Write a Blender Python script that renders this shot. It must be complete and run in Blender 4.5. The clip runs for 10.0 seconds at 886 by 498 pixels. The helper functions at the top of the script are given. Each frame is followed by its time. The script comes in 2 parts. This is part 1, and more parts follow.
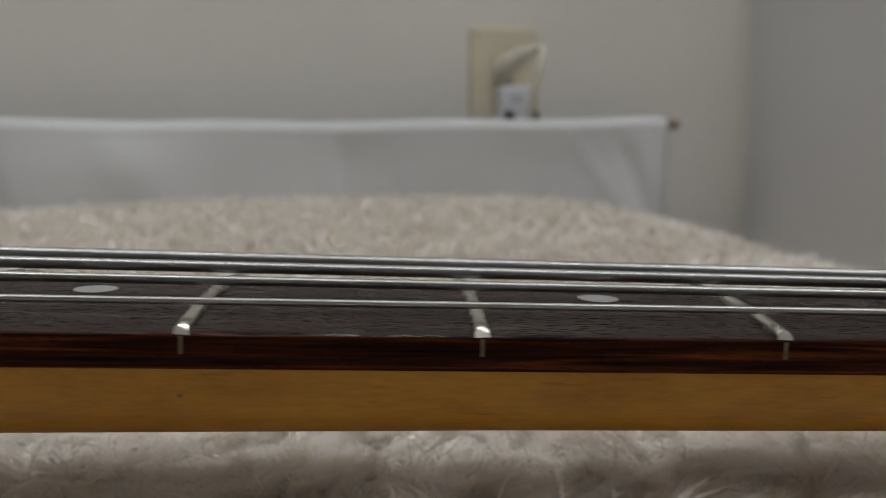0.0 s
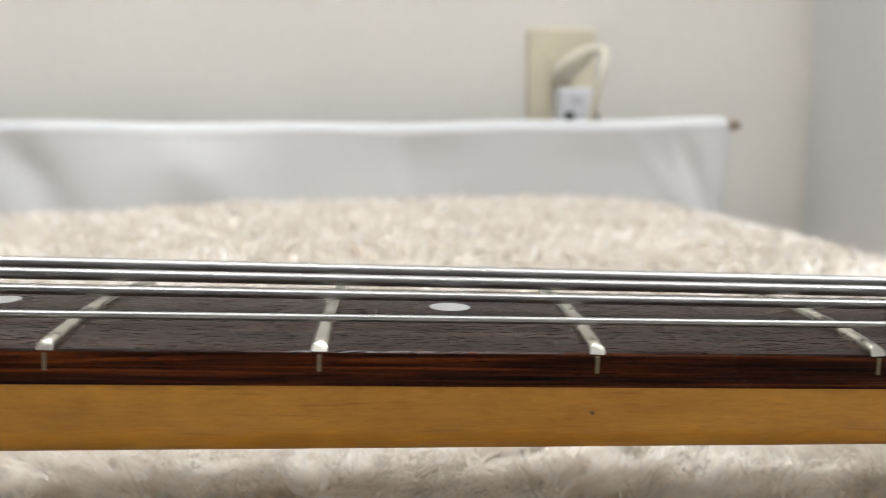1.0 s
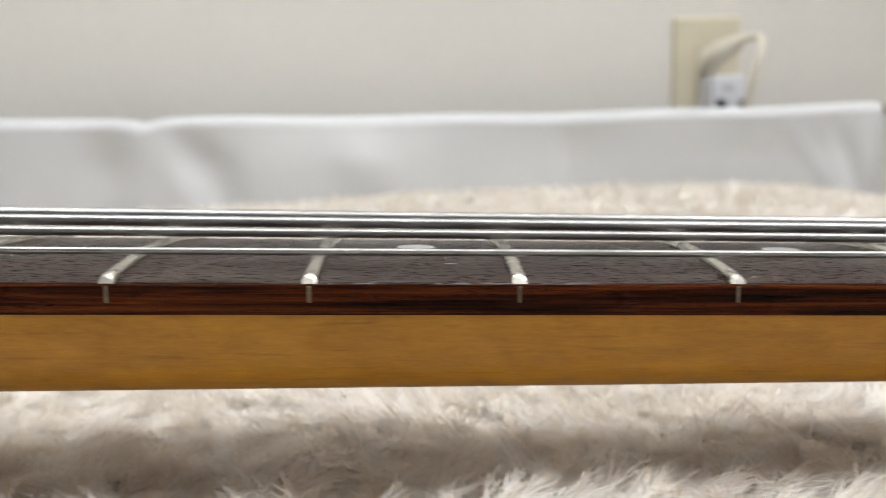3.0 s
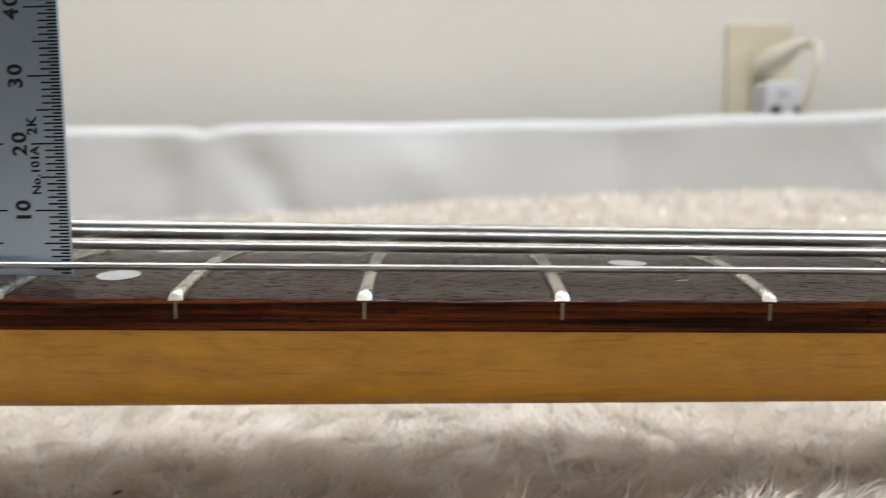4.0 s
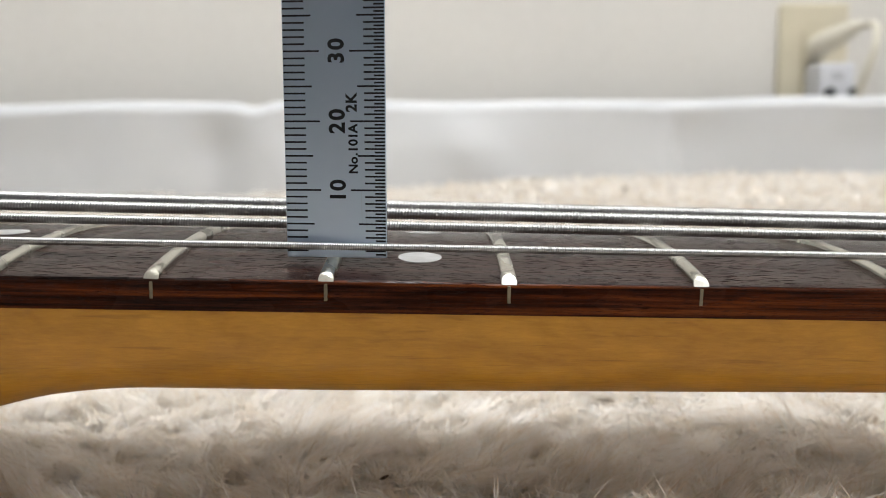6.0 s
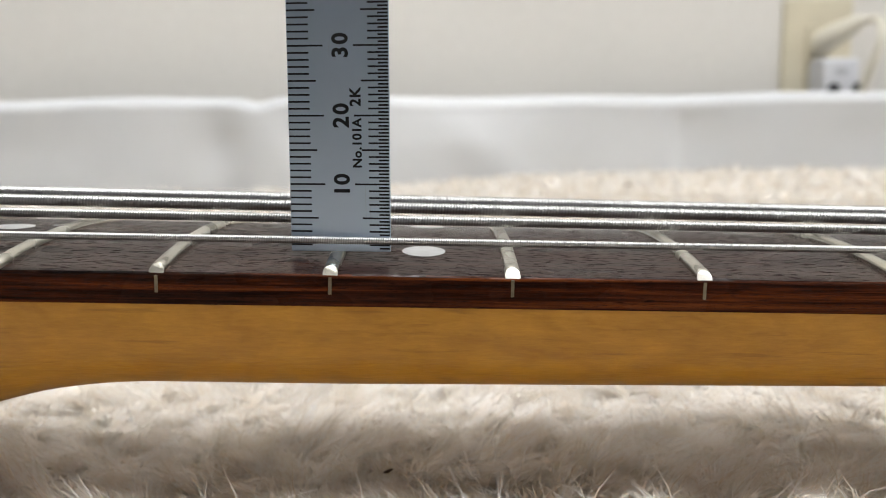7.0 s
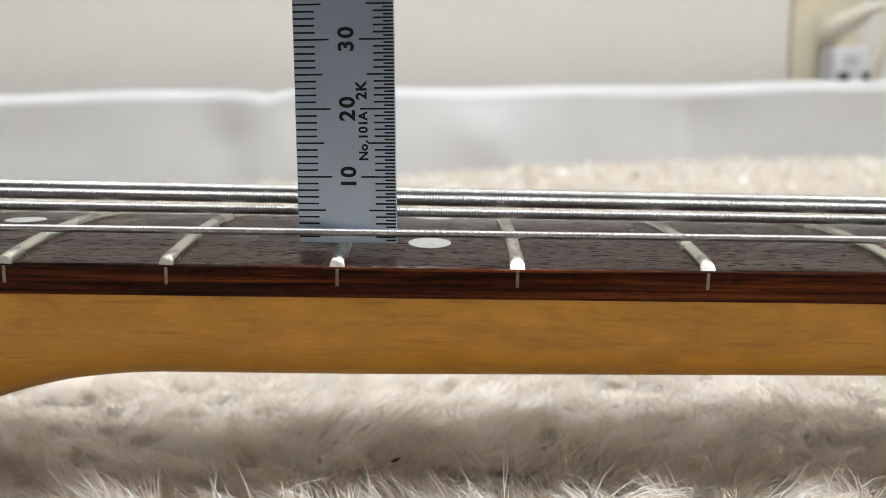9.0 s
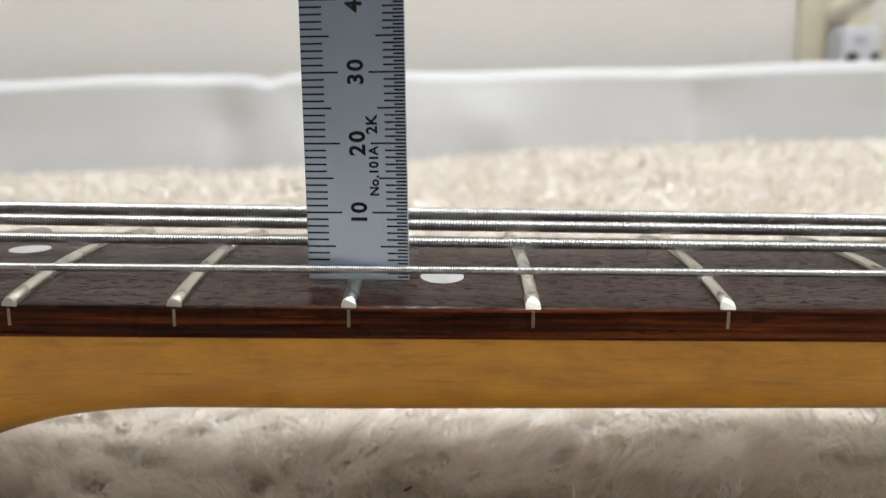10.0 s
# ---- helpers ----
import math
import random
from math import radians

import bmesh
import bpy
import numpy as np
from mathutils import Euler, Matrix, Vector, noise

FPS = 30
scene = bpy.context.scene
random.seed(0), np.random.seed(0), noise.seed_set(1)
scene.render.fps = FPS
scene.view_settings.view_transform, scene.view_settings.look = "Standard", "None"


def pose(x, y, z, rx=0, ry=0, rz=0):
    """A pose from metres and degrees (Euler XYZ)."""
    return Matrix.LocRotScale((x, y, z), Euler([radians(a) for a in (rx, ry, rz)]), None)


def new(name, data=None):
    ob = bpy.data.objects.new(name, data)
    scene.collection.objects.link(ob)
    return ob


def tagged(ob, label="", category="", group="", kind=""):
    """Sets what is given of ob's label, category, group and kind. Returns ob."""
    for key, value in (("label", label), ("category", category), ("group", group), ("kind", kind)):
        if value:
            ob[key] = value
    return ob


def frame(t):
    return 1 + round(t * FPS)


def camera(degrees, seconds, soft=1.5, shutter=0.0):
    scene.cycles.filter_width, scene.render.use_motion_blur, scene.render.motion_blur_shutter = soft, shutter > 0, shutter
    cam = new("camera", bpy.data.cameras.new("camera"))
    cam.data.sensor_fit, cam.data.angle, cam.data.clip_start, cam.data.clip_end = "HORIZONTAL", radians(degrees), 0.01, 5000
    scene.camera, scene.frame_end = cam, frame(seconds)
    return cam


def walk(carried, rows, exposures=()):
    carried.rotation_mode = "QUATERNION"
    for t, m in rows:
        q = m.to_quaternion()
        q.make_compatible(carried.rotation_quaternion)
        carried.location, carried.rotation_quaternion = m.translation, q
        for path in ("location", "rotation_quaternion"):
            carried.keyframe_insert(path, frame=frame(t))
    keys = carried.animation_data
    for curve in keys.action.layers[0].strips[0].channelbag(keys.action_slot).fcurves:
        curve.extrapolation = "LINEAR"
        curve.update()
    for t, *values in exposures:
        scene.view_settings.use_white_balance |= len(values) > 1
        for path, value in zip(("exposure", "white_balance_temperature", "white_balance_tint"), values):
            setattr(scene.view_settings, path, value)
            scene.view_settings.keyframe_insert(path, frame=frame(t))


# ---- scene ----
# World: the back wall runs along x, the bass neck lies almost along x, metres.
cam = camera(55.57, 10.0, soft=0.85, shutter=0.3)
cam.data.dof.use_dof = True
cam.data.dof.focus_distance = 0.127
cam.data.dof.aperture_fstop = 20.0
ROWS = [
    (0.0, 0.27806, -0.14529, 0.21721, 82.824, 0.223, -5.091),
    (0.5, 0.24829, -0.14373, 0.21985, 82.782, 0.152, -5.038),
    (1.0, 0.22157, -0.14417, 0.22171, 82.598, 0.374, -4.943),
    (1.5, 0.19535, -0.14260, 0.21958, 82.328, 0.455, -4.761),
    (2.0, 0.16971, -0.14543, 0.21645, 82.070, 0.568, -4.489),
    (2.2, 0.15581, -0.14625, 0.21636, 81.826, 0.777, -4.395),
    (3.3, 0.07953, -0.14997, 0.22049, 82.708, 1.566, -2.903),
    (3.5, 0.07544, -0.14905, 0.22248, 82.833, 1.672, -2.583),
    (4.0, 0.05931, -0.14899, 0.22087, 82.725, 1.372, -2.195),
    (4.5, 0.03356, -0.14934, 0.21408, 82.319, 1.086, -2.214),
    (5.0, 0.01286, -0.14625, 0.22111, 81.777, 0.836, -2.201),
    (5.5, 0.01142, -0.14349, 0.22208, 81.465, 0.740, -2.190),
    (7.0, 0.01133, -0.14393, 0.22177, 81.013, 0.806, -1.929),
    (7.5, 0.01111, -0.14411, 0.22123, 80.953, 0.816, -1.784),
    (8.0, 0.01102, -0.14399, 0.22140, 80.852, 0.852, -1.710),
    (8.5, 0.01071, -0.14346, 0.22152, 80.744, 0.892, -1.616),
    (9.0, 0.01170, -0.14531, 0.22202, 80.430, 1.078, -1.393),
    (9.5, 0.01159, -0.14549, 0.22225, 79.804, 1.312, -1.334),
    (10.0, 0.01056, -0.14087, 0.23046, 78.725, 1.423, -1.221),
]
EXPOSURES = [(0.0, -1.33), (0.25, -1.1), (0.5, -0.6), (0.8, -0.14), (1.0, -0.08), (1.5, -0.06), (3.3, -0.10), (4.5, -0.10), (6.0, 0.0), (10.0, -0.01)]
walk(cam, [(t, pose(x, y, z, rx, ry, rz)) for t, x, y, z, rx, ry, rz in ROWS], EXPOSURES)

scene.cycles.max_bounces, scene.cycles.diffuse_bounces, scene.cycles.transmission_bounces = 16, 10, 10

# ---- light: one round domed ceiling lamp, a little to the camera's side of the neck ----
world = bpy.data.worlds.new("world")
scene.world = world
world.use_nodes = True
world.node_tree.nodes["Background"].inputs[0].default_value = (0.75, 0.82, 1.0, 1)
world.node_tree.nodes["Background"].inputs[1].default_value = 0.15
lamp = bpy.data.lights.new("ceiling_lamp_light", "POINT")
lamp.shadow_soft_size, lamp.energy, lamp.color = 0.28, 116.0, (0.95, 0.975, 1.0)
new("ceiling_lamp_light", lamp).matrix_world = pose(0.22, -0.30, 2.08)

NECK = pose(0, 0, 0.20, 0, 1.8, -1.9)     # the bass's own axes: x towards the nut, y across, z up from the board's edge


# ---- materials ----
class Nodes:
    """Short forms for building a node material."""
    def __init__(self, name):
        self.mat = bpy.data.materials.new(name)
        self.mat.use_nodes = True
        self.tree = self.mat.node_tree
        self.bsdf = self.tree.nodes["Principled BSDF"]
        self.out = self.tree.nodes["Material Output"]
        self.coord = self.tree.nodes.new("ShaderNodeTexCoord").outputs["Object"]

    def put(self, socket, value):
        if isinstance(value, bpy.types.NodeSocket):
            self.tree.links.new(value, socket)
        else:
            socket.default_value = value

    def set(self, **values):
        for key, value in values.items():
            self.put(self.bsdf.inputs[key.replace("_", " ")], value)
        return self

    def mapped(self, scale, offset=(0, 0, 0)):
        n = self.tree.nodes.new("ShaderNodeMapping")
        n.inputs["Scale"].default_value, n.inputs["Location"].default_value = scale, offset
        self.put(n.inputs["Vector"], self.coord)
        return n.outputs[0]

    def noise(self, scale, detail=4.0, rough=0.55, distort=0.0, vector=None):
        n = self.tree.nodes.new("ShaderNodeTexNoise")
        n.inputs["Scale"].default_value, n.inputs["Detail"].default_value = scale, detail
        n.inputs["Roughness"].default_value, n.inputs["Distortion"].default_value = rough, distort
        self.put(n.inputs["Vector"], vector or self.coord)
        return n.outputs["Fac"]

    def ramp(self, fac, *stops):
        n = self.tree.nodes.new("ShaderNodeValToRGB")
        while len(n.color_ramp.elements) < len(stops):
            n.color_ramp.elements.new(0.5)
        for e, (at, c) in zip(n.color_ramp.elements, stops):
            e.position = at
            e.color = (c, c, c, 1) if isinstance(c, (int, float)) else (*c, 1)
        self.put(n.inputs[0], fac)
        return n.outputs[0]

    def mix(self, fac, a, b, mode="MIX"):
        n = self.tree.nodes.new("ShaderNodeMix")
        n.data_type, n.blend_type = "RGBA", mode
        for i, value in ((0, fac), (6, a), (7, b)):
            self.put(n.inputs[i], (*value, 1) if isinstance(value, tuple) and len(value) == 3 else value)
        return n.outputs[2]

    def bump(self, height, strength=0.3, distance=0.001, normal=None):
        n = self.tree.nodes.new("ShaderNodeBump")
        n.inputs["Strength"].default_value, n.inputs["Distance"].default_value = strength, distance
        self.put(n.inputs["Height"], height)
        if normal:
            self.put(n.inputs["Normal"], normal)
        return n.outputs[0]

    def random(self):
        return self.tree.nodes.new("ShaderNodeObjectInfo").outputs["Random"]

    def island(self):
        return self.tree.nodes.new("ShaderNodeNewGeometry").outputs["Random Per Island"]


def paint_mat(name="wall_paper", a=(0.63, 0.608, 0.565), b=(0.68, 0.656, 0.612)):
    n = Nodes(name)
    c = n.ramp(n.noise(2.2, 3), (0.3, a), (0.7, b))
    fine = n.noise(420, 3)
    n.set(Base_Color=n.mix(0.06, c, n.ramp(fine, (0.35, 0.2), (0.65, 0.95))), Roughness=0.8,
          Normal=n.bump(fine, 0.35, 0.0006))
    return n.mat


def panel_mat():
    n = Nodes("light_damping_dark")
    grain = n.noise(9, 6, vector=n.mapped((6, 6, 0.8)))
    n.set(Base_Color=n.ramp(grain, (0.3, (0.13, 0.135, 0.145)), (0.7, (0.20, 0.205, 0.215))), Roughness=0.6, Normal=n.bump(grain, 0.2, 0.001))
    return n.mat


def floor_mat():
    n = Nodes("bounce_grey")
    grain = n.noise(160, 6, vector=n.mapped((1, 1, 1)))
    n.set(Base_Color=n.ramp(grain, (0.3, (0.13, 0.13, 0.138)), (0.7, (0.22, 0.22, 0.232))), Roughness=0.95,
          Normal=n.bump(grain, 0.15, 0.001))
    return n.mat


def rosewood_mat(name, dark, mid, red, fine_red, gloss):
    """Rosewood: streaks along the board, short dark pores, a worn polish."""
    n = Nodes(name)
    streak = n.noise(34, 5, 0.62, 0.7, n.mapped((0.34, 20, 22)))
    fine = n.noise(110, 5, 0.65, 0.3, n.mapped((0.5, 8, 18), (3, 1, 2)))
    base = n.ramp(streak, (0.38, dark), (0.50, mid), (0.66, red))
    base = n.mix(0.35, base, n.ramp(fine, (0.38, dark), (0.66, fine_red)))
    pore = n.ramp(n.noise(100, 2, 0.4, 0.15, n.mapped((5.2, 30, 160), (7, 0, 4))), (0.57, 0.0), (0.64, 0.8))
    base = n.mix(pore, base, (0.003, 0.002, 0.002))
    wear = n.noise(26, 4)
    n.set(Base_Color=base, Roughness=n.mix(pore, n.ramp(wear, (0.3, 0.19), (0.7, 0.34)), (0.8, 0.8, 0.8)),
          Specular_IOR_Level=n.mix(pore, n.ramp(fine, (0.35, 0.7 * gloss), (0.65, 1.1 * gloss)), (0.02, 0.02, 0.02)),
          Normal=n.bump(pore, 0.5, 0.0002, n.bump(fine, 0.2, 0.0001)))
    n.bsdf.inputs["Normal"].links[0].from_node.invert = True
    return n.mat


def maple_mat():
    """Amber-lacquered maple: faint flame, fine dark flecks along the grain, gloss coat."""
    n = Nodes("lacquered_maple")
    cloud = n.noise(60, 5, 0.62, 0.8, n.mapped((0.8, 2.0, 2.4)))
    grain = n.noise(95, 6, 0.66, 0.6, n.mapped((0.8, 8, 9), (1, 2, 3)))
    flame = n.noise(70, 3, 0.5, 1.2, n.mapped((1.3, 1.6, 1.8), (5, 0, 0)))
    hair = n.noise(330, 4, 0.7, 0.5, n.mapped((1.0, 5, 6), (4, 7, 2)))
    base = n.ramp(cloud, (0.28, (0.27, 0.112, 0.0055)), (0.5, (0.36, 0.160, 0.0085)), (0.72, (0.46, 0.220, 0.014)))
    base = n.mix(0.26, base, n.ramp(grain, (0.3, (0.20, 0.074, 0.004)), (0.66, (0.50, 0.240, 0.017))))
    base = n.mix(0.30, base, n.ramp(flame, (0.35, (0.27, 0.115, 0.006)), (0.65, (0.50, 0.245, 0.019))))
    base = n.mix(0.18, base, n.ramp(hair, (0.34, (0.17, 0.060, 0.004)), (0.66, (0.54, 0.265, 0.021))))
    fleck = n.ramp(n.noise(85, 3, 0.5, 0.2, n.mapped((0.9, 11, 12), (9, 4, 1))), (0.63, 0.0), (0.72, 0.32))
    base = n.mix(fleck, base, (0.085, 0.028, 0.003))
    n.set(Base_Color=base, Roughness=0.42, Specular_IOR_Level=0.28, Coat_Weight=0.12, Coat_Roughness=0.2,
          Normal=n.bump(hair, 0.25, 0.0002))
    return n.mat


def nickel_mat():
    """Fret wire: nickel silver with fine file marks."""
    n = Nodes("nickel_silver")
    scratch = n.noise(700, 3, 0.6, 0.0, n.mapped((1, 0.12, 1)))
    dull = n.noise(90, 4)
    n.set(Base_Color=n.ramp(dull, (0.3, (0.45, 0.43, 0.37)), (0.7, (0.62, 0.605, 0.54))), Metallic=1.0,
          Roughness=n.ramp(dull, (0.3, 0.17), (0.7, 0.34)), Normal=n.bump(n.noise(2600, 2, 0.6, 0.0, n.mapped((1, 1, 0.25))), 0.5, 0.00006, n.bump(scratch, 0.4, 0.0001)))
    return n.mat


def tang_mat():
    n = Nodes("tang_metal")
    n.set(Base_Color=n.ramp(n.noise(900, 3), (0.3, (0.10, 0.085, 0.052)), (0.7, (0.18, 0.155, 0.10))), Metallic=0.4, Roughness=0.5)
    return n.mat


def steel_string_mat():
    n = Nodes("string_steel")
    n.set(Base_Color=n.ramp(n.noise(60, 3), (0.3, (0.34, 0.335, 0.33)), (0.7, (0.46, 0.455, 0.45))), Metallic=1.0, Roughness=0.34)
    return n.mat


def pearl_mat():
    n = Nodes("dot_pearl")
    n.set(Base_Color=n.ramp(n.noise(260, 4, 0.5, 1.0), (0.3, (0.31, 0.308, 0.305)), (0.7, (0.40, 0.398, 0.395))), Roughness=0.28)
    return n.mat


def ruler_mat():
    """Satin-chromed steel."""
    n = Nodes("satin_chrome")
    fine = n.noise(2600, 2)
    cloud = n.noise(60, 4)
    scratch = n.ramp(n.noise(60, 2, 0.5, 1.2, n.mapped((9, 9, 0.8), (2, 0, 1))), (0.66, 0.0), (0.69, 1.0))
    base = n.ramp(cloud, (0.3, (0.39, 0.465, 0.575)), (0.7, (0.44, 0.515, 0.625)))
    n.set(Base_Color=n.mix(n.mix(0.3, (0, 0, 0), scratch), base, (0.36, 0.38, 0.42)), Metallic=1.0, Roughness=0.40,
          Normal=n.bump(fine, 0.12, 0.00004))
    return n.mat


def ink_mat():
    n = Nodes("etched_black")
    n.set(Base_Color=n.ramp(n.noise(900, 3), (0.3, (0.004, 0.004, 0.005)), (0.7, (0.012, 0.012, 0.014))), Roughness=0.6, Specular_IOR_Level=0.2)
    return n.mat


def fur_mat():
    """Long white synthetic pile, each lock a little different, some light passing through."""
    n = Nodes("white_pile")
    # Beige strands and noise patches put the warm shade between tufts into the colour.
    tone = n.ramp(n.island(), (0.0, (0.76, 0.67, 0.56)), (0.2, (0.91, 0.87, 0.81)), (0.5, (0.945, 0.933, 0.915)), (0.9, (0.96, 0.96, 0.958)))
    gap_shade = n.ramp(n.noise(230, 3, 0.6, 0.6), (0.44, 0.0), (0.66, 0.7))
    tone = n.mix(gap_shade, tone, (0.86, 0.80, 0.71))
    n.set(Base_Color=tone, Roughness=0.62, Specular_IOR_Level=0.25)
    through_it = n.tree.nodes.new("ShaderNodeBsdfTranslucent")
    n.put(through_it.inputs[0], tone)
    both = n.tree.nodes.new("ShaderNodeMixShader")
    both.inputs[0].default_value = 0.28
    n.tree.links.new(n.bsdf.outputs[0], both.inputs[1])
    n.tree.links.new(through_it.outputs[0], both.inputs[2])
    n.tree.links.new(both.outputs[0], n.out.inputs[0])
    return n.mat


def backing_mat():
    n = Nodes("pile_backing")
    c = n.noise(260, 5, 0.65)
    n.set(Base_Color=n.ramp(c, (0.3, (0.48, 0.42, 0.345)), (0.7, (0.66, 0.61, 0.54))), Roughness=0.95, Normal=n.bump(c, 0.5, 0.003))
    return n.mat


def sheet_mat():
    n = Nodes("white_cotton")
    weave = n.noise(900, 2)
    n.set(Base_Color=n.ramp(n.noise(7, 4), (0.3, (0.58, 0.592, 0.605)), (0.7, (0.66, 0.67, 0.68))), Roughness=0.85,
          Normal=n.bump(weave, 0.3, 0.0004), Sheen_Weight=0.2)
    return n.mat


def plastic_mat(name, colour, rough=0.4):
    n = Nodes(name)
    a, b = tuple(c * 0.93 for c in colour), tuple(min(1.0, c * 1.05) for c in colour)
    n.set(Base_Color=n.ramp(n.noise(40, 4), (0.3, a), (0.7, b)), Roughness=rough, Normal=n.bump(n.noise(1500, 2), 0.1, 0.0001))
    return n.mat


PAINT, FLOOR, MAPLE, NICKEL, TANG = paint_mat(), floor_mat(), maple_mat(), nickel_mat(), tang_mat()
ROSEWOOD = rosewood_mat("rosewood", (0.0014, 0.0007, 0.0006), (0.022, 0.0048, 0.0015), (0.165, 0.040, 0.0085), (0.085, 0.020, 0.005), 0.07)
# Greyer copy for upward faces: the pale wall's sheen on top put into colour.
TOP_SHEEN_ROSEWOOD = rosewood_mat("top_sheen_rosewood", (0.004, 0.0026, 0.0023), (0.019, 0.0085, 0.0062), (0.056, 0.023, 0.0145), (0.045, 0.019, 0.012), 0.17)
STRING, PEARL, STEEL, INK, FUR, BACKING, SHEET = (steel_string_mat(), pearl_mat(), ruler_mat(), ink_mat(), fur_mat(),
                                                  backing_mat(), sheet_mat())
DAMPING_DARK = panel_mat()
# Greyer copy of the wall paper: the side wall's cool shade put into colour.
SHADED_PAINT = paint_mat("shaded_wall_paper", (0.58, 0.58, 0.59), (0.64, 0.64, 0.65))
BEIGE = plastic_mat("beige_plastic", (0.60, 0.55, 0.42))
CREAM = plastic_mat("cream_plastic", (0.60, 0.57, 0.48), 0.35)
WHITE = plastic_mat("white_plastic", (0.62, 0.63, 0.66), 0.3)
BLACK = plastic_mat("black_plastic", (0.02, 0.02, 0.022), 0.4)
BONE = plastic_mat("bone", (0.75, 0.72, 0.62), 0.4)


# ---- mesh helpers ----
def part(name, bm, material, parent=None, label="", smooth=False):
    me = bpy.data.meshes.new(name)
    bm.to_mesh(me)
    bm.free()
    return link_mesh(name, me, material, parent, label, smooth)


def link_mesh(name, me, material, parent=None, label="", smooth=False):
    me.materials.append(material)
    if smooth:
        me.polygons.foreach_set("use_smooth", [True] * len(me.polygons))
    ob = new(name, me)
    if parent:
        ob.parent = parent
    return tagged(ob, label) if label else ob


def box(lo, hi, bevel=0.0, segments=2, bm=None):
    bm = bm or bmesh.new()
    made = bmesh.ops.create_cube(bm, size=1.0)["verts"]
    for v in made:
        v.co = Vector([lo[i] + (v.co[i] + 0.5) * (hi[i] - lo[i]) for i in range(3)])
    if bevel:
        edges = list({e for v in made for e in v.link_edges})
        bmesh.ops.bevel(bm, geom=edges, offset=bevel, segments=segments, affect="EDGES", profile=0.5)
    return bm


def loft(rings, closed=True, caps=True):
    """A skin over rings of equally many points."""
    bm = bmesh.new()
    rows = [[bm.verts.new(p) for p in ring] for ring in rings]
    count = len(rows[0])
    for a, b in zip(rows, rows[1:]):
        for i in range(count if closed else count - 1):
            j = (i + 1) % count
            bm.faces.new((a[i], a[j], b[j], b[i]))
    if caps:
        bm.faces.new(rows[0][::-1])
        bm.faces.new(rows[-1])
    bmesh.ops.recalc_face_normals(bm, faces=bm.faces)
    return bm


def grid_mesh(name, points, flat=None):
    """A mesh from an array of points, rows by columns."""
    r, c = points.shape[:2]
    i = np.arange(r * c).reshape(r, c)
    faces = np.stack([i[:-1, :-1], i[:-1, 1:], i[1:, 1:], i[1:, :-1]], -1).reshape(-1, 4)
    me = bpy.data.meshes.new(name)
    me.from_pydata(points.reshape(-1, 3).tolist(), [], faces.tolist())
    me.validate()
    return me


def smooth_step(a, b, x):
    u = np.clip((x - a) / (b - a), 0, 1)
    return u * u * (3 - 2 * u)


# ---- the room ----
BACK, RIGHT, LEFT, FRONT, TOP = 0.711, 0.648, -3.4, -5.0, 2.4
# The floor is unseen; its grey is chosen to cool the light it bounces.
tagged(part("floor", box((LEFT - 0.1, FRONT - 0.1, -0.1), (RIGHT + 0.1, BACK + 0.1, 0)), FLOOR), "plain unseen floor, grey to keep bounced light cool", "floor", kind="structure")
tagged(part("ceiling", box((LEFT - 0.1, FRONT - 0.1, TOP), (RIGHT + 0.1, BACK + 0.1, TOP + 0.1)), PAINT), "plain white ceiling", "ceiling", kind="structure")
tagged(part("wall_north", box((LEFT, BACK, 0), (RIGHT, BACK + 0.1, TOP)), PAINT), "off-white papered wall with a power outlet", "wall", kind="structure")
tagged(part("wall_east", box((RIGHT, FRONT, 0), (RIGHT + 0.1, BACK + 0.1, TOP)), SHADED_PAINT), "papered side wall, its cool shade put into a pale grey", "wall", kind="structure")
# Unseen west and south walls, made dark so metal and wood reflect less light.
tagged(part("wall_west", box((LEFT - 0.1, FRONT, 0), (LEFT, BACK + 0.1, TOP)), DAMPING_DARK), "unseen side wall, made dark grey to dim reflections", "wall", kind="structure")
tagged(part("wall_south", box((LEFT - 0.1, FRONT - 0.1, 0), (RIGHT + 0.1, FRONT, TOP)), DAMPING_DARK), "unseen wall behind the camera, made dark grey to dim reflections", "wall", kind="structure")


def cove():
    """A fillet added in the corner of back and side wall: its round shape softens the shade."""
    r = 0.06
    arc = [(RIGHT - r + r * math.sin(a), BACK - r + r * math.cos(a)) for a in np.linspace(0, math.pi / 2, 13)]
    ring = [(x - 0.0005, y - 0.0005) for x, y in arc] + [(RIGHT - 0.001, BACK - 0.001)]
    bm = loft([[(x, y, z) for x, y in ring] for z in (0.0, TOP)])
    tagged(part("trim_shade_fillet", bm, PAINT, smooth=True), "off-white fillet added to soften the shade in the wall corner", "corner", kind="structure").data.set_sharp_from_angle(angle=radians(40))


cove()


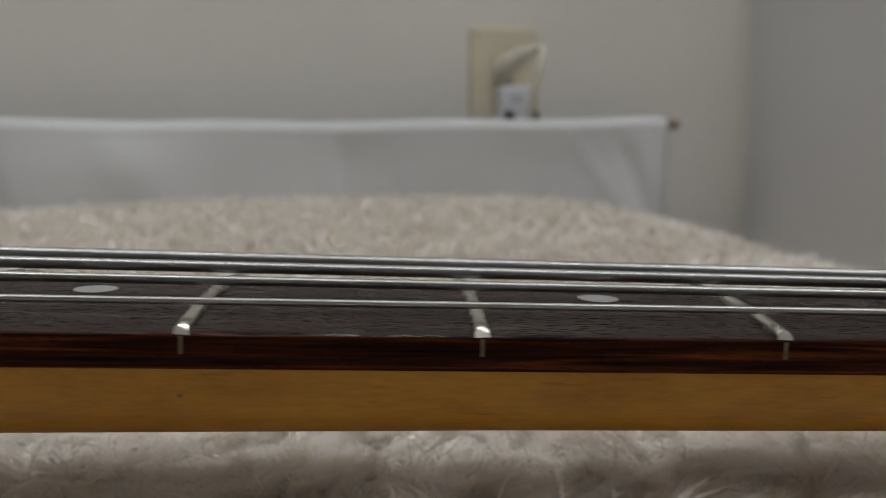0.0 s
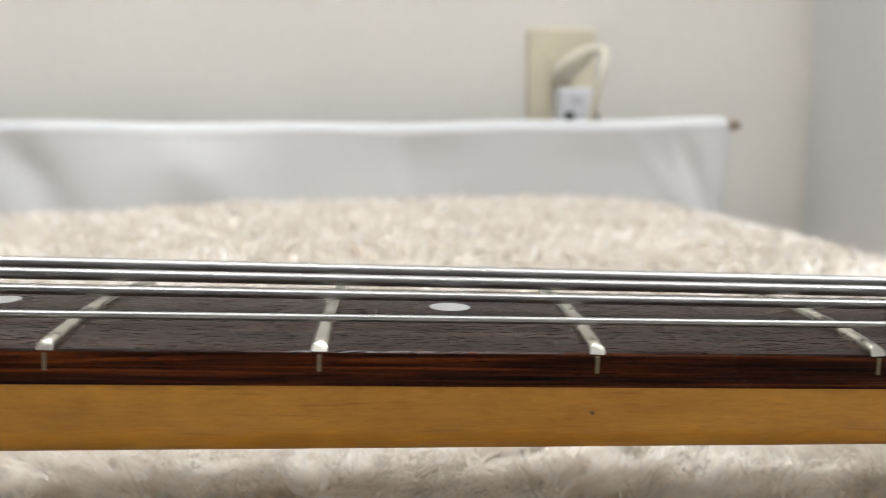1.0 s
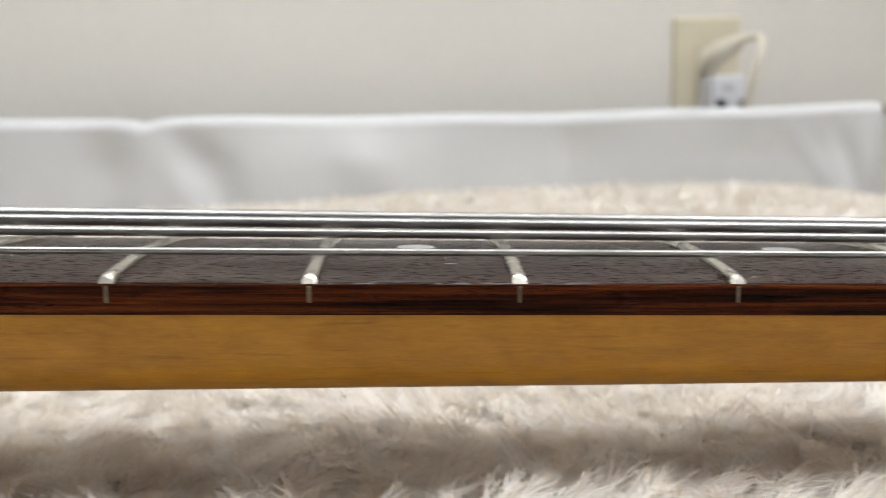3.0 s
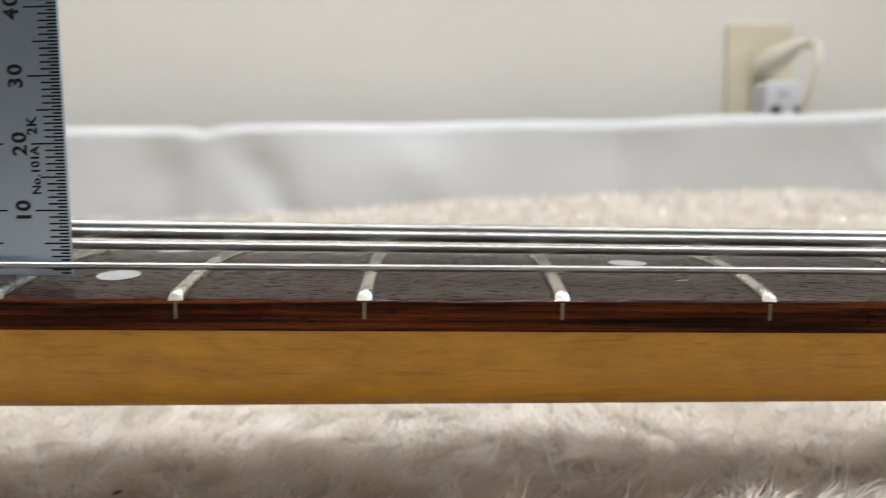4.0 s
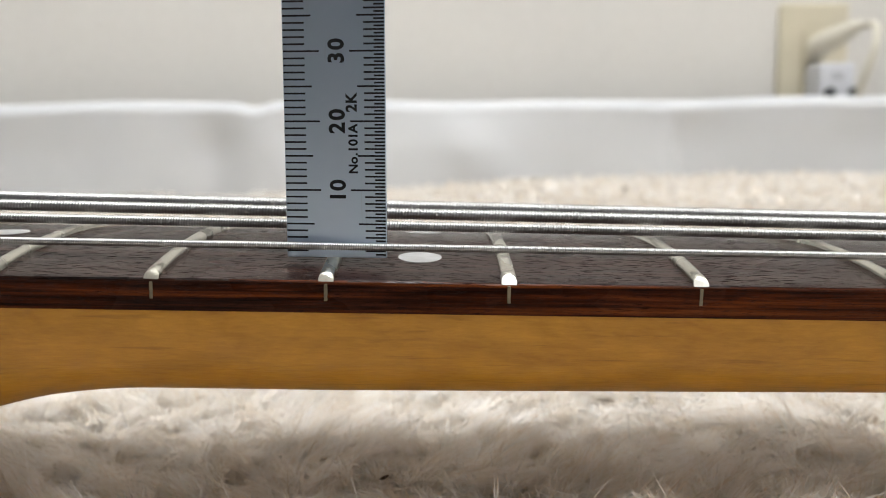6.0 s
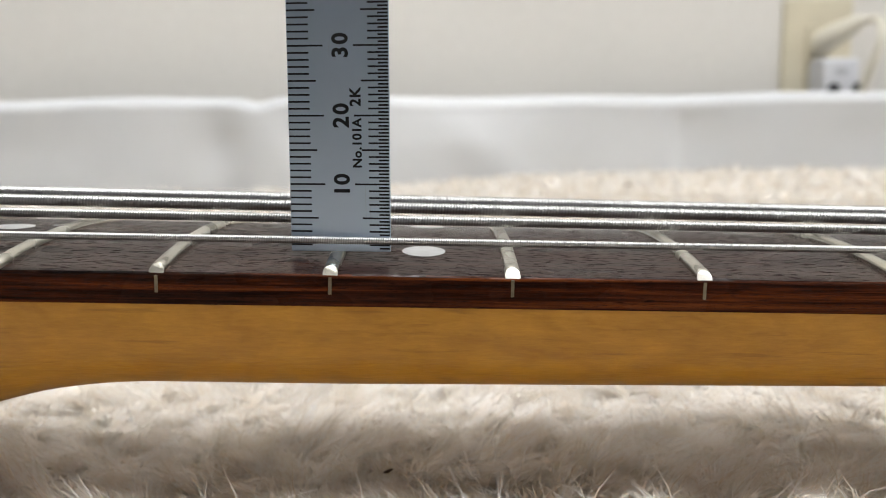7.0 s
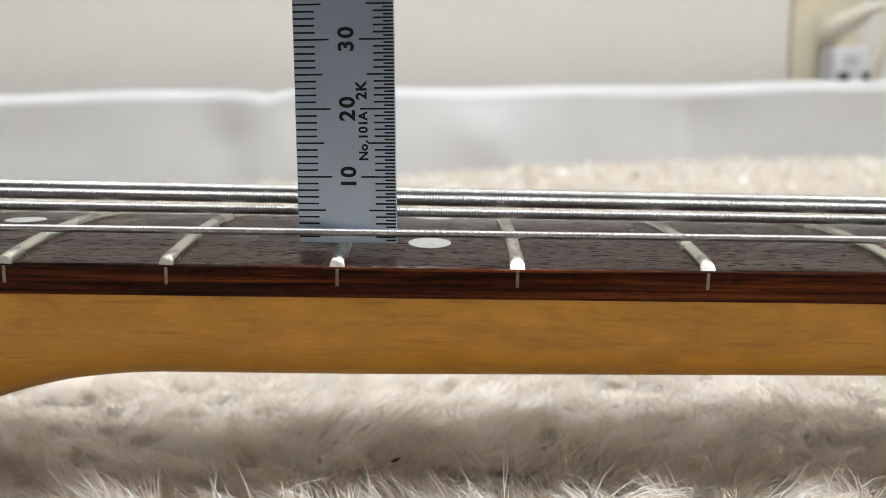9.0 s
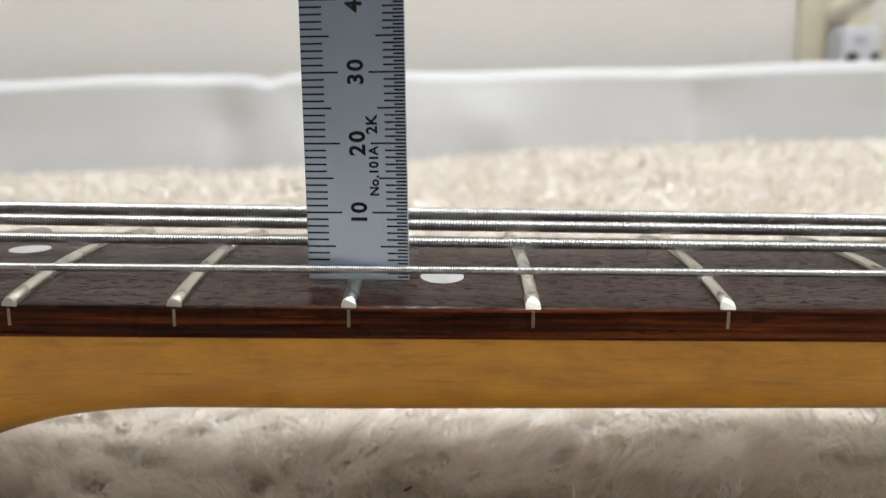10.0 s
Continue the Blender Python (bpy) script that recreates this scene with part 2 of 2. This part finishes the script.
# ---- low padded board wrapped in a white sheet, before the wall ----
def folds(x, s):
    """How far the sheet stands out at x, s metres below its top edge."""
    d = 0.0035 * np.sin(9 * x + 1.0) + 0.002 * np.sin(23 * x + 14 * s)
    notch = -0.130
    for side, slant, depth in ((-1, 0.05, 0.010), (1, 0.45, 0.011)):
        line = notch + side * (0.034 + slant * s)
        d = d - depth * np.exp(-((x - line) / 0.022) ** 2) * np.exp(-s / 0.16)
        d = d + 0.002 * np.exp(-((x - line + side * 0.034) / 0.018) ** 2)
    d = d - 0.006 * smooth_step(0.245, 0.256, x - 0.05 * s) + 0.006 * smooth_step(0.256, 0.36, x)     # ironed crease
    d = d + 0.004 * np.exp(-((x - 0.04 - 0.7 * s) / 0.03) ** 2)
    for start, slope, depth, wide in ((0.455, 0.75, 0.0025, 0.009), (0.505, 0.45, -0.005, 0.009), (0.530, 0.25, 0.003, 0.007)):
        d = d + depth * np.exp(-((x - start - slope * s) / wide) ** 2)
    return d


def wrapped_board():
    x0, x1, front, top, back = -0.95, 0.562, 0.627, 0.2398, 0.653
    xs = np.concatenate([np.linspace(x0, x1 - 0.012, 300), x1 - 0.012 + 0.012 * np.sin(np.linspace(0.15, 1.5708, 9))])
    r = 0.012
    prof = [(front + 0.05 * (top - z), z) for z in np.linspace(0.0, top - r, 46)]
    prof += [(front + r - r * np.cos(a), top - r + r * np.sin(a)) for a in np.linspace(0.2, 1.5708, 8)]
    prof += [(y, top) for y in np.linspace(front + 0.014, back - 0.004, 3)] + [(back, top - 0.004), (back, 0.1), (back, 0.0)]
    prof = np.array(prof)
    pts = np.zeros((len(xs), len(prof), 3))
    pts[:, :, 0] = xs[:, None]
    pts[:, :, 1], pts[:, :, 2] = prof[None, :, 0], prof[None, :, 1]
    s = np.maximum(top - pts[:, :, 2], 0)
    edge = smooth_step(x1, x1 - 0.03, pts[:, :, 0])
    grow = folds(pts[:, :, 0], s) * edge * smooth_step(0.0, 0.05, s)
    pts[:, :, 1] -= grow * (pts[:, :, 1] < back - 0.006)
    u = np.clip((pts[:, :, 0] - (x1 - 0.012)) / 0.012, 0, 1)
    inset = 0.010 * (1 - np.sqrt(np.maximum(0, 1 - u * u)))                  # rounded end
    pts[:, :, 1] += inset * (pts[:, :, 1] < front + 0.034) * (pts[:, :, 1] < back - 0.006)
    pts[:, :, 2] -= inset * 0.4 * (s < 0.02)
    x = pts[:, :, 0]
    dip = 0.0045 * np.exp(-((x + 0.130) / 0.012) ** 2) + 0.0018 * np.sin(7 * x) + 0.0008 * np.sin(31 * x)
    pts[:, :, 2] -= dip * (s < 0.02)
    base = tagged(new("wrapped_board"), "low long padded board wrapped in a creased white cotton sheet", "padded board")
    link_mesh("sheet", grid_mesh("sheet", pts), SHEET, base, smooth=True)
    end = bmesh.new()
    end.faces.new([end.verts.new(p) for p in pts[-1].tolist()])
    part("end_flap", end, SHEET, base)
    knot = bmesh.new()
    bmesh.ops.create_icosphere(knot, subdivisions=3, radius=1.0)
    for v in knot.verts:
        v.co *= 1 + 0.35 * noise.noise(v.co * 2.3)
        v.co = Vector((x1 + 0.004 + 0.008 * v.co.x, front + 0.012 + 0.008 * v.co.y, top - 0.006 + 0.0055 * v.co.z))
    part("peg", knot, plastic_mat("brown_peg", (0.30, 0.24, 0.18), 0.6), base, "small brown peg at the corner", smooth=True)


wrapped_board()


# ---- power outlet, white adapter and cream plug with its cord ----
def outlet():
    base = tagged(new("power_outlet"), "beige plastic wall outlet plate with a socket", "outlet")
    base.matrix_world = pose(0.415, BACK, 0.272)
    part("plate", box((-0.035, -0.007, -0.060), (0.035, 0.0, 0.060), 0.003, 3), BEIGE, base)
    part("socket", box((-0.012, -0.0095, -0.034), (0.012, -0.006, 0.034), 0.001, 2), BEIGE, base)
    adapter = tagged(new("mains_adapter"), "small white adapter block plugged into the outlet", "adapter")
    adapter.matrix_world = pose(0.424, BACK - 0.0095, 0.2495)
    part("body", box((-0.019, -0.036, -0.026), (0.016, 0.0, 0.022), 0.004, 3), WHITE, adapter)
    for dx in (-0.010, 0.014):
        hole = bmesh.new()
        bmesh.ops.create_cone(hole, cap_ends=True, segments=16, radius1=0.0055, radius2=0.0055, depth=0.006,
                              matrix=pose(dx, -0.0365, -0.007, 90, 0, 0))
        part("port", hole, BLACK, adapter, "dark round port")
    part("grey_mark", box((-0.008, -0.0365, 0.006), (0.004, -0.0355, 0.012)), plastic_mat("grey_print", (0.42, 0.43, 0.46)), adapter)
    plug = tagged(new("power_plug"), "cream angled power plug with a looping cord", "plug")
    plug.matrix_world = pose(0.415, BACK - 0.0095, 0.287)
    ring = []
    for u, size in ((0.0, 0.009), (0.05, 0.0125), (0.35, 0.0130), (0.7, 0.0105), (0.92, 0.0075), (1.0, 0.005)):
        c = Vector((-0.008 + 0.029 * u, -0.004 - 0.041 * u, -0.003 + 0.021 * u))
        ring.append([c + Vector((0.55 * size * math.cos(a), 0.75 * size * math.cos(a), size * math.sin(a))) for a in np.linspace(0, 2 * math.pi, 17)[:-1]])
    part("body", loft(ring), CREAM, plug, smooth=True)
    cord = bpy.data.curves.new("cord", "CURVE")
    cord.dimensions, cord.bevel_depth, cord.bevel_resolution = "3D", 0.0036, 3
    sp = cord.splines.new("BEZIER")
    track = [(0.019, -0.043, 0.0165), (0.026, -0.060, 0.017), (0.023, -0.072, 0.003), (0.018, -0.075, -0.014), (0.014, -0.066, -0.042), (0.012, -0.050, -0.080), (0.012, -0.040, -0.150)]
    sp.bezier_points.add(len(track) - 1)
    for b, co in zip(sp.bezier_points, track):
        b.co, b.handle_left_type, b.handle_right_type = co, "AUTO", "AUTO"
    holder = bpy.data.objects.new("cord_curve", cord)
    scene.collection.objects.link(holder)
    me = bpy.data.meshes.new_from_object(holder.evaluated_get(bpy.context.evaluated_depsgraph_get()))
    bpy.data.objects.remove(holder)
    link_mesh("cord", me, CREAM, plug, smooth=True)


outlet()

# ---- the bass: neck, board, frets, dots, strings ----
SCALE = 0.864
NUT = SCALE / 2
TAIL = -0.165


def fret_x(n):
    return SCALE * 2 ** (-n / 12) - SCALE / 2


def half(x):
    return 0.0278 + (0.0212 - 0.0278) * x / NUT


def board(x):
    return 0.0045 + (0.0051 - 0.0045) * x / NUT


def crown(x, y):
    return (half(x) ** 2 - y * y) / (2 * 0.184)


def depth(x):
    """How deep the back of the neck lies under the board's edge."""
    d = float(np.interp(x, [0.0, 0.13, 0.30, NUT], [0.0221, 0.0207, 0.0187, 0.0182]))
    if x < -0.028:
        d += 5.0 * (min(-0.028 - x, 0.040)) ** 2 + 0.10 * max(0.0, min(-0.068 - x, 0.04))
    return d


bass = tagged(new("bass_guitar"), "amber maple bass neck with dark rosewood board and wound strings", "bass guitar")
bass.matrix_world = NECK


def neck_back():
    rings = []
    for x in np.linspace(TAIL, NUT + 0.004, 260):
        hw, top, low = half(x) - 0.0001, -board(x), -depth(x)
        power = 2 / (2.25 + 2.2 * float(smooth_step(-0.045, -0.10, x)))
        ring = [(x, -hw, top)]
        for a in np.linspace(0, math.pi, 37)[1:-1]:
            c, s = math.cos(a), math.sin(a)
            ring.append((x, -hw * math.copysign(abs(c) ** power, c), top + (low - top) * s ** power))
        ring.append((x, hw, top))
        rings.append(ring)
    part("neck", loft(rings), MAPLE, bass, "amber lacquered maple neck", smooth=True).data.set_sharp_from_angle(angle=radians(40))


def fingerboard():
    rings = []
    for x in np.arange(TAIL, NUT + 0.0005, 0.0015):
        hw, low = half(x), -board(x)
        wob = 0.00014 * noise.noise(Vector((x * 60, 0.3, 0))) + 0.00010 * noise.noise(Vector((x * 230, 2.3, 0)))
        e = 0.00040 + 0.8 * abs(wob)
        side = [(x, -hw, low), (x, -hw, -e + wob), (x, -hw + 0.3 * e, -0.4 * e + wob), (x, -hw + e, wob * 0.7 + crown(x, hw - e))]
        arc = [(x, y, crown(x, y)) for y in np.linspace(-hw + 0.0012, hw - 0.0012, 17)]
        rings.append(side + arc + [(p[0], -p[1], p[2]) for p in side[::-1]])
    ob = part("fingerboard", loft(rings), ROSEWOOD, bass, "dark reddish-brown rosewood fingerboard", smooth=True)
    ob.data.set_sharp_from_angle(angle=radians(28))
    ob.data.materials.append(TOP_SHEEN_ROSEWOOD)
    for face in ob.data.polygons:
        if face.normal.z > 0.8:
            face.material_index = 1


def fret(n):
    x0 = fret_x(n)
    w, h = 0.00106, 0.00110
    hw = half(x0) - 0.00020
    prof = [(-w, -0.0002), (-w, 0.0002)] + [(-w * math.cos(a), 0.0002 + (h - 0.0002) * math.sin(a) ** 0.6) for a in np.linspace(0, math.pi, 11)[1:-1]] + [(w, 0.0002), (w, -0.0002)]
    rings = []
    spots = [-1.0] + list(np.linspace(-0.97, 0.97, 21)) + [1.0]
    for u in spots:
        ring = []
        for dx, z in prof:
            y = u * (hw - 0.84 * max(0, z))
            if abs(u) == 1.0:
                z = z - 0.00012 * (z > 0.0005)
            ring.append((x0 + dx, y, z + crown(x0, y)))
        rings.append(ring)
    ob = part("fret", loft(rings), NICKEL, bass, smooth=True)
    ob.data.set_sharp_from_angle(angle=radians(40))
    for sign in (-1, 1):
        y = sign * (half(x0) + 0.00004)
        tang = box((x0 - 0.00024, min(y, y - sign * 0.001), -0.0028), (x0 + 0.00024, max(y, y - sign * 0.001), -0.00035), 0.00005, 1)
        part("tang", tang, TANG, ob, "dull tang end in its slot")


def dot(n, y=0.0):
    x = (fret_x(n) + fret_x(n - 1)) / 2
    bm = bmesh.new()
    bmesh.ops.create_cone(bm, cap_ends=True, segments=40, radius1=0.0034, radius2=0.00335, depth=0.0006)
    for v in bm.verts:
        v.co = Vector((x + v.co.x, y + v.co.y, crown(x, y + v.co.y) + (0.00004 if v.co.z > 0 else -0.0005)))
    part("position_dot", bm, PEARL, bass, "pearly white position dot")


def wound_string(y0, y1, z0, z1, radius, pitch):
    """From the nut (y0, z0) over the twelfth fret (y1, z1) and on; the winding is a shallow screw."""
    xs = np.arange(TAIL, NUT + 0.001, pitch / 6)
    ang = np.linspace(0, 2 * math.pi, 13)[:-1]
    k = (NUT - xs) / NUT
    cy, cz = y0 + (y1 - y0) * k, z0 + (z1 - z0) * k
    turn = ((xs / pitch)[:, None] + ang[None, :] / (2 * math.pi)) % 1 * 2 - 1
    r = radius - 0.5 * pitch * (1 - np.sqrt(1 - 0.85 * turn ** 2))
    pts = np.zeros((len(xs), 13, 3))
    pts[:, :12, 0] = xs[:, None]
    pts[:, :12, 1] = cy[:, None] + r * np.cos(ang)
    pts[:, :12, 2] = cz[:, None] + r * np.sin(ang)
    pts[:, 12] = pts[:, 0]
    link_mesh("string", grid_mesh("string", pts), STRING, bass, "round-wound steel string", smooth=True)


neck_back()
fingerboard()
for number in range(1, 19):
    fret(number)
for number in (3, 5, 7, 9, 15, 17):
    dot(number)
dot(12, -0.0146)
dot(12, 0.0146)
for args in ((-0.0160, -0.0215, 0.0030, 0.0040, 0.00057, 0.00034), (-0.0053, -0.0072, 0.0036, 0.0054, 0.00080, 0.00043),
             (0.0053, 0.0072, 0.0038, 0.0058, 0.00105, 0.00054), (0.0160, 0.0215, 0.0034, 0.0056, 0.00130, 0.00064)):
    wound_string(*args)
knot = bmesh.new()
bmesh.ops.create_cone(knot, cap_ends=True, segments=12, radius1=0.00022, radius2=0.0002, depth=0.0004, matrix=pose(0.2535, -0.0235, -0.0087, 90, 0, 0))
part("pin_knot", knot, BLACK, bass, "tiny dark pin knot in the maple")
scratch = bmesh.new()
bmesh.ops.create_cone(scratch, cap_ends=True, segments=10, radius1=0.0010, radius2=0.0010, depth=0.00006)
for v in scratch.verts:
    v.co = Vector((0.1025 + v.co.x, -0.0150 + 0.35 * v.co.y + 0.25 * v.co.x, crown(0.1025, 0.0150) + 0.00003 + v.co.z))
part("scratch", scratch, PEARL, bass, "small pale scratch on the board")
part("nut", box((NUT, -half(NUT), -board(NUT)), (NUT + 0.0035, half(NUT), 0.0026), 0.0004, 2), BONE, bass, "bone string nut")


# ---- the steel rule that stands on the twelfth fret ----
def text_mesh(words, size):
    curve = bpy.data.curves.new("numerals", "FONT")
    curve.body, curve.size, curve.align_x, curve.align_y, curve.extrude = words, size, "CENTER", "BOTTOM_BASELINE", 0.00002
    curve.offset = 0.032 * size
    curve.resolution_u = 4
    holder = bpy.data.objects.new("numerals", curve)
    scene.collection.objects.link(holder)
    me = bpy.data.meshes.new_from_object(holder.evaluated_get(bpy.context.evaluated_depsgraph_get()))
    bpy.data.objects.remove(holder)
    return me


def steel_rule():
    base = tagged(new("steel_rule"), "satin steel rule standing upright on a fret behind the thinnest string", "ruler")
    base.matrix_world = NECK @ pose(0.00059, -0.01975, 0.00207, -0.91, -1.14, -6.1)
    part("blade", box((-0.0075, 0, 0), (0.0075, 0.0006, 0.155), 0.00008, 1), STEEL, base)
    w = 0.00013
    kinds, rest = {}, bmesh.new()
    for k in range(1, 301):
        z, mm = k * 0.0005, k / 2
        whole = k % 2 == 0
        right = 0.0052 if mm % 10 == 0 else 0.0041 if mm % 5 == 0 else 0.0031 if whole else 0.0016
        left = right + 0.00015 if whole else 0
        for side, length in ((-1, left), (1, right)):
            if not length:
                continue
            lo, hi = (-0.00742, -0.0075 + length) if side < 0 else (0.0075 - length, 0.00742)
            if mm <= 55:
                if (side, length) not in kinds:
                    line = box((lo, -0.00002, -w), (hi, 0.0001, w))
                    kinds[side, length] = bpy.data.meshes.new("tick_mark")
                    line.to_mesh(kinds[side, length])
                    line.free()
                    kinds[side, length].materials.append(INK)
                tick = new("tick_mark", kinds[side, length])
                tick.parent = base
                tick.location = (0, 0, z)
            else:
                box((lo, -0.00002, z - w), (hi, 0.0001, z + w), bm=rest)
    tagged(part("upper_scale", rest, INK, base, "etched black millimetre lines"), kind="stuff")
    wide = {"N": 0.74, "o": 0.62, ".": 0.32, "A": 0.66, "2": 0.60, "K": 0.66, "1": 0.46}
    words = [(str(mm), 0.00035, mm / 1000, 0.0032, "numeral") for mm in range(10, 150, 10)]
    words += [("2K", 0.0025, 0.0226, 0.0022, "letter"), ("No.101A", 0.0027, 0.0160, 0.00185, "letter")]
    for text, x, z, size, name in words:
        along = -sum(wide.get(c, 0.60) for c in text) * size / 2
        for c in text:
            step = wide.get(c, 0.60) * size
            ob = link_mesh(name, text_mesh(c, size), INK, base)
            ob.matrix_local = pose(x + 0.34 * size, -0.00001, z + along + step / 2) @ pose(0, 0, 0, 90, -90, 0)
            along += step


steel_rule()


# ---- the white shaggy throw under it all ----
def throw_height(x, y):
    x, y = np.asarray(x, float), np.asarray(y, float)
    h = 0.1515 + 0.016 * smooth_step(0.10, 0.55, y)
    h = h - 0.011 * smooth_step(0.20, -0.15, x) * smooth_step(0.15, 0.55, y)
    h = h - 0.0015 * smooth_step(0.06, 0.28, x) * smooth_step(0.22, 0.08, y)
    h = h + 0.0085 * smooth_step(-0.007, -0.028, y) * smooth_step(-0.16, -0.075, y)
    fall = smooth_step(0.40, 0.95, x)
    h = h - 0.105 * fall * smooth_step(0.10, 0.45, y) - 0.03 * fall
    h = h + 0.0008 * np.sin(31 * x + 3 * np.sin(17 * y)) * np.sin(43 * y + 1.3) + 0.0006 * np.sin(73 * x + 40 * y) + 0.0006 * np.sin(57 * y - 38 * x + 2)
    return h


def shaggy_throw():
    base = tagged(new("shaggy_throw"), "white long-pile shaggy throw with uneven locks", "throw")
    xs, ys = np.linspace(-0.75, RIGHT - 0.004, 240), np.linspace(-0.55, 0.634, 220)
    gx, gy = np.meshgrid(xs, ys)
    pts = np.stack([gx, gy, throw_height(gx, gy) - 0.004], -1)
    ring = [pts[:1].copy(), pts, pts[-1:].copy()]
    ring[0][:, :, 2] = ring[2][:, :, 2] = 0.0
    pts = np.concatenate(ring, 0)
    side = pts[:, :1].copy(), pts[:, -1:].copy()
    for s in side:
        s[:, :, 2] = 0.0
    pts = np.concatenate([side[0], pts, side[1]], 1)
    link_mesh("backing", grid_mesh("backing", pts), BACKING, base, smooth=True)
    rng = np.random.default_rng(7)

    def pile(x0, x1, y0, y1, count, length, width, lock, seed):
        x, y = rng.uniform(x0, x1, count), rng.uniform(y0, y1, count)
        # each strand belongs to the lock whose centre lies nearest; a lock leans one way and its tips draw together
        cell = lock
        best = np.full(count, 9.0)
        cx, cy, ha, hb = np.zeros(count), np.zeros(count), np.zeros(count), np.zeros(count)
        wx, wy = x + 0.25 * cell * np.sin(900 * y), y + 0.25 * cell * np.sin(800 * x)
        for i in (-1, 0, 1):
            for j in (-1, 0, 1):
                ix, iy = np.floor(wx / cell) + i, np.floor(wy / cell) + j
                h1 = (np.sin(ix * 127.1 + iy * 311.7 + seed) * 43758.5453) % 1
                h2 = (np.sin(ix * 269.5 + iy * 183.3 + seed) * 24634.6345) % 1
                px, py = (ix + h1) * cell, (iy + h2) * cell
                d = np.hypot(wx - px, wy - py)
                near = d < best
                best = np.where(near, d, best)
                cx, cy, ha, hb = np.where(near, px, cx), np.where(near, py, cy), np.where(near, (h1 * 7.13 + h2) % 1, ha), np.where(near, (h2 * 5.71 + h1) % 1, hb)
        x, y = cx + (x - cx) * 0.92, cy + (y - cy) * 0.92
        pull = rng.uniform(0.60, 1.0, count)
        z = throw_height(x, y) - 0.0045 + 0.004 * (ha * hb) * (lock < 0.008)
        lay = 4.71 + 3.0 * (ha - 0.5) + 0.9 * np.sin(26 * x + 2 * np.sin(31 * y)) + rng.normal(0, 0.30, count)
        lean = np.clip(0.50 + 0.90 * hb + rng.normal(0, 0.13, count), 0.15, 1.7)
        ln = length * rng.uniform(0.6, 1.2, count) * (0.8 + 0.4 * ((ha * 3.3 + hb) % 1))
        stray = rng.uniform(0, 1, count) > 0.996
        lean[stray] *= 0.35
        ln[stray] *= 1.25
        wide = width * rng.uniform(0.6, 1.5, count)
        steps = np.array([0.0, 0.35, 0.7, 1.0])
        dx, dy = np.cos(lay), np.sin(lay)
        facing = lay + np.pi / 2 + rng.normal(0, 0.7, count)
        sx, sy = np.cos(facing), np.sin(facing)
        verts = np.zeros((count, 7, 3))
        curl = rng.normal(0, 0.30, count) + 1.4 * (hb - 0.5)
        for i, u in enumerate(steps):
            out = ln * np.sin(lean * u ** 0.7) * u
            up = ln * u * np.maximum(np.cos(lean * u ** 0.7), 0.12)
            gx_ = x + (cx - x) * pull * u ** 1.2 + out * (dx - curl * u * dy)
            gy_ = y + (cy - y) * pull * u ** 1.2 + out * (dy + curl * u * dx)
            gz_ = z + up
            w = wide * (1 - 0.75 * u) / 2
            if i < 3:
                verts[:, 2 * i] = np.stack([gx_ - sx * w, gy_ - sy * w, gz_], -1)
                verts[:, 2 * i + 1] = np.stack([gx_ + sx * w, gy_ + sy * w, gz_], -1)
            else:
                verts[:, 6] = np.stack([gx_, gy_, gz_], -1)
        o = (np.arange(count) * 7)[:, None]
        tri = np.concatenate([o + np.array(q) for q in ([0, 1, 3], [0, 3, 2], [2, 3, 5], [2, 5, 4], [4, 5, 6])], 1).reshape(-1, 3)
        me = bpy.data.meshes.new("pile")
        me.vertices.add(count * 7)
        me.vertices.foreach_set("co", verts.reshape(-1))
        me.loops.add(tri.size)
        me.loops.foreach_set("vertex_index", tri.reshape(-1))
        me.polygons.add(len(tri))
        me.polygons.foreach_set("loop_start", np.arange(len(tri)) * 3)
        me.update(calc_edges=True)
        ob = link_mesh("shag", me, FUR, base)
        tagged(ob, kind="stuff")

    pile(-0.15, 0.44, -0.045, 0.075, 260000, 0.0130, 0.00036, 0.0048, 1.0)
    pile(-0.20, 0.44, 0.075, 0.16, 40000, 0.0125, 0.0009, 0.0062, 6.0)
    pile(-0.70, RIGHT - 0.03, 0.15, 0.62, 66000, 0.011, 0.0026, 0.007, 2.0)
    pile(-0.70, RIGHT - 0.03, -0.53, -0.045, 26000, 0.014, 0.0014, 0.010, 3.0)
    pile(-0.70, -0.15, -0.045, 0.15, 14000, 0.014, 0.0013, 0.010, 4.0)
    pile(0.44, RIGHT - 0.03, -0.045, 0.15, 9000, 0.014, 0.0011, 0.010, 5.0)


shaggy_throw()


# ---- specks of dark lint caught in the throw ----
def lint(x, y, z, size, turn):
    bm = bmesh.new()
    bmesh.ops.create_icosphere(bm, subdivisions=2, radius=1.0)
    for v in bm.verts:
        v.co *= 1 + 0.4 * noise.noise(v.co * 1.7 + Vector((x * 90, y * 70, 0)))
        v.co = Vector((size * v.co.x, 0.35 * size * v.co.y, 0.28 * size * v.co.z))
    ob = part("lint", bm, LINT, smooth=True)
    ob.matrix_world = pose(x, y, z, 0, -14, turn)
    tagged(ob, "small dark brown speck of lint in the pile", "lint", group="lint specks in the throw")


LINT = plastic_mat("dark_lint", (0.10, 0.07, 0.05), 0.9)
lint(0.0056, -0.0045, 0.1606, 0.0009, 20)
lint(0.1401, 0.3622, 0.1790, 0.0024, -35)
lint(0.0980, 0.0420, 0.1610, 0.0008, 70)
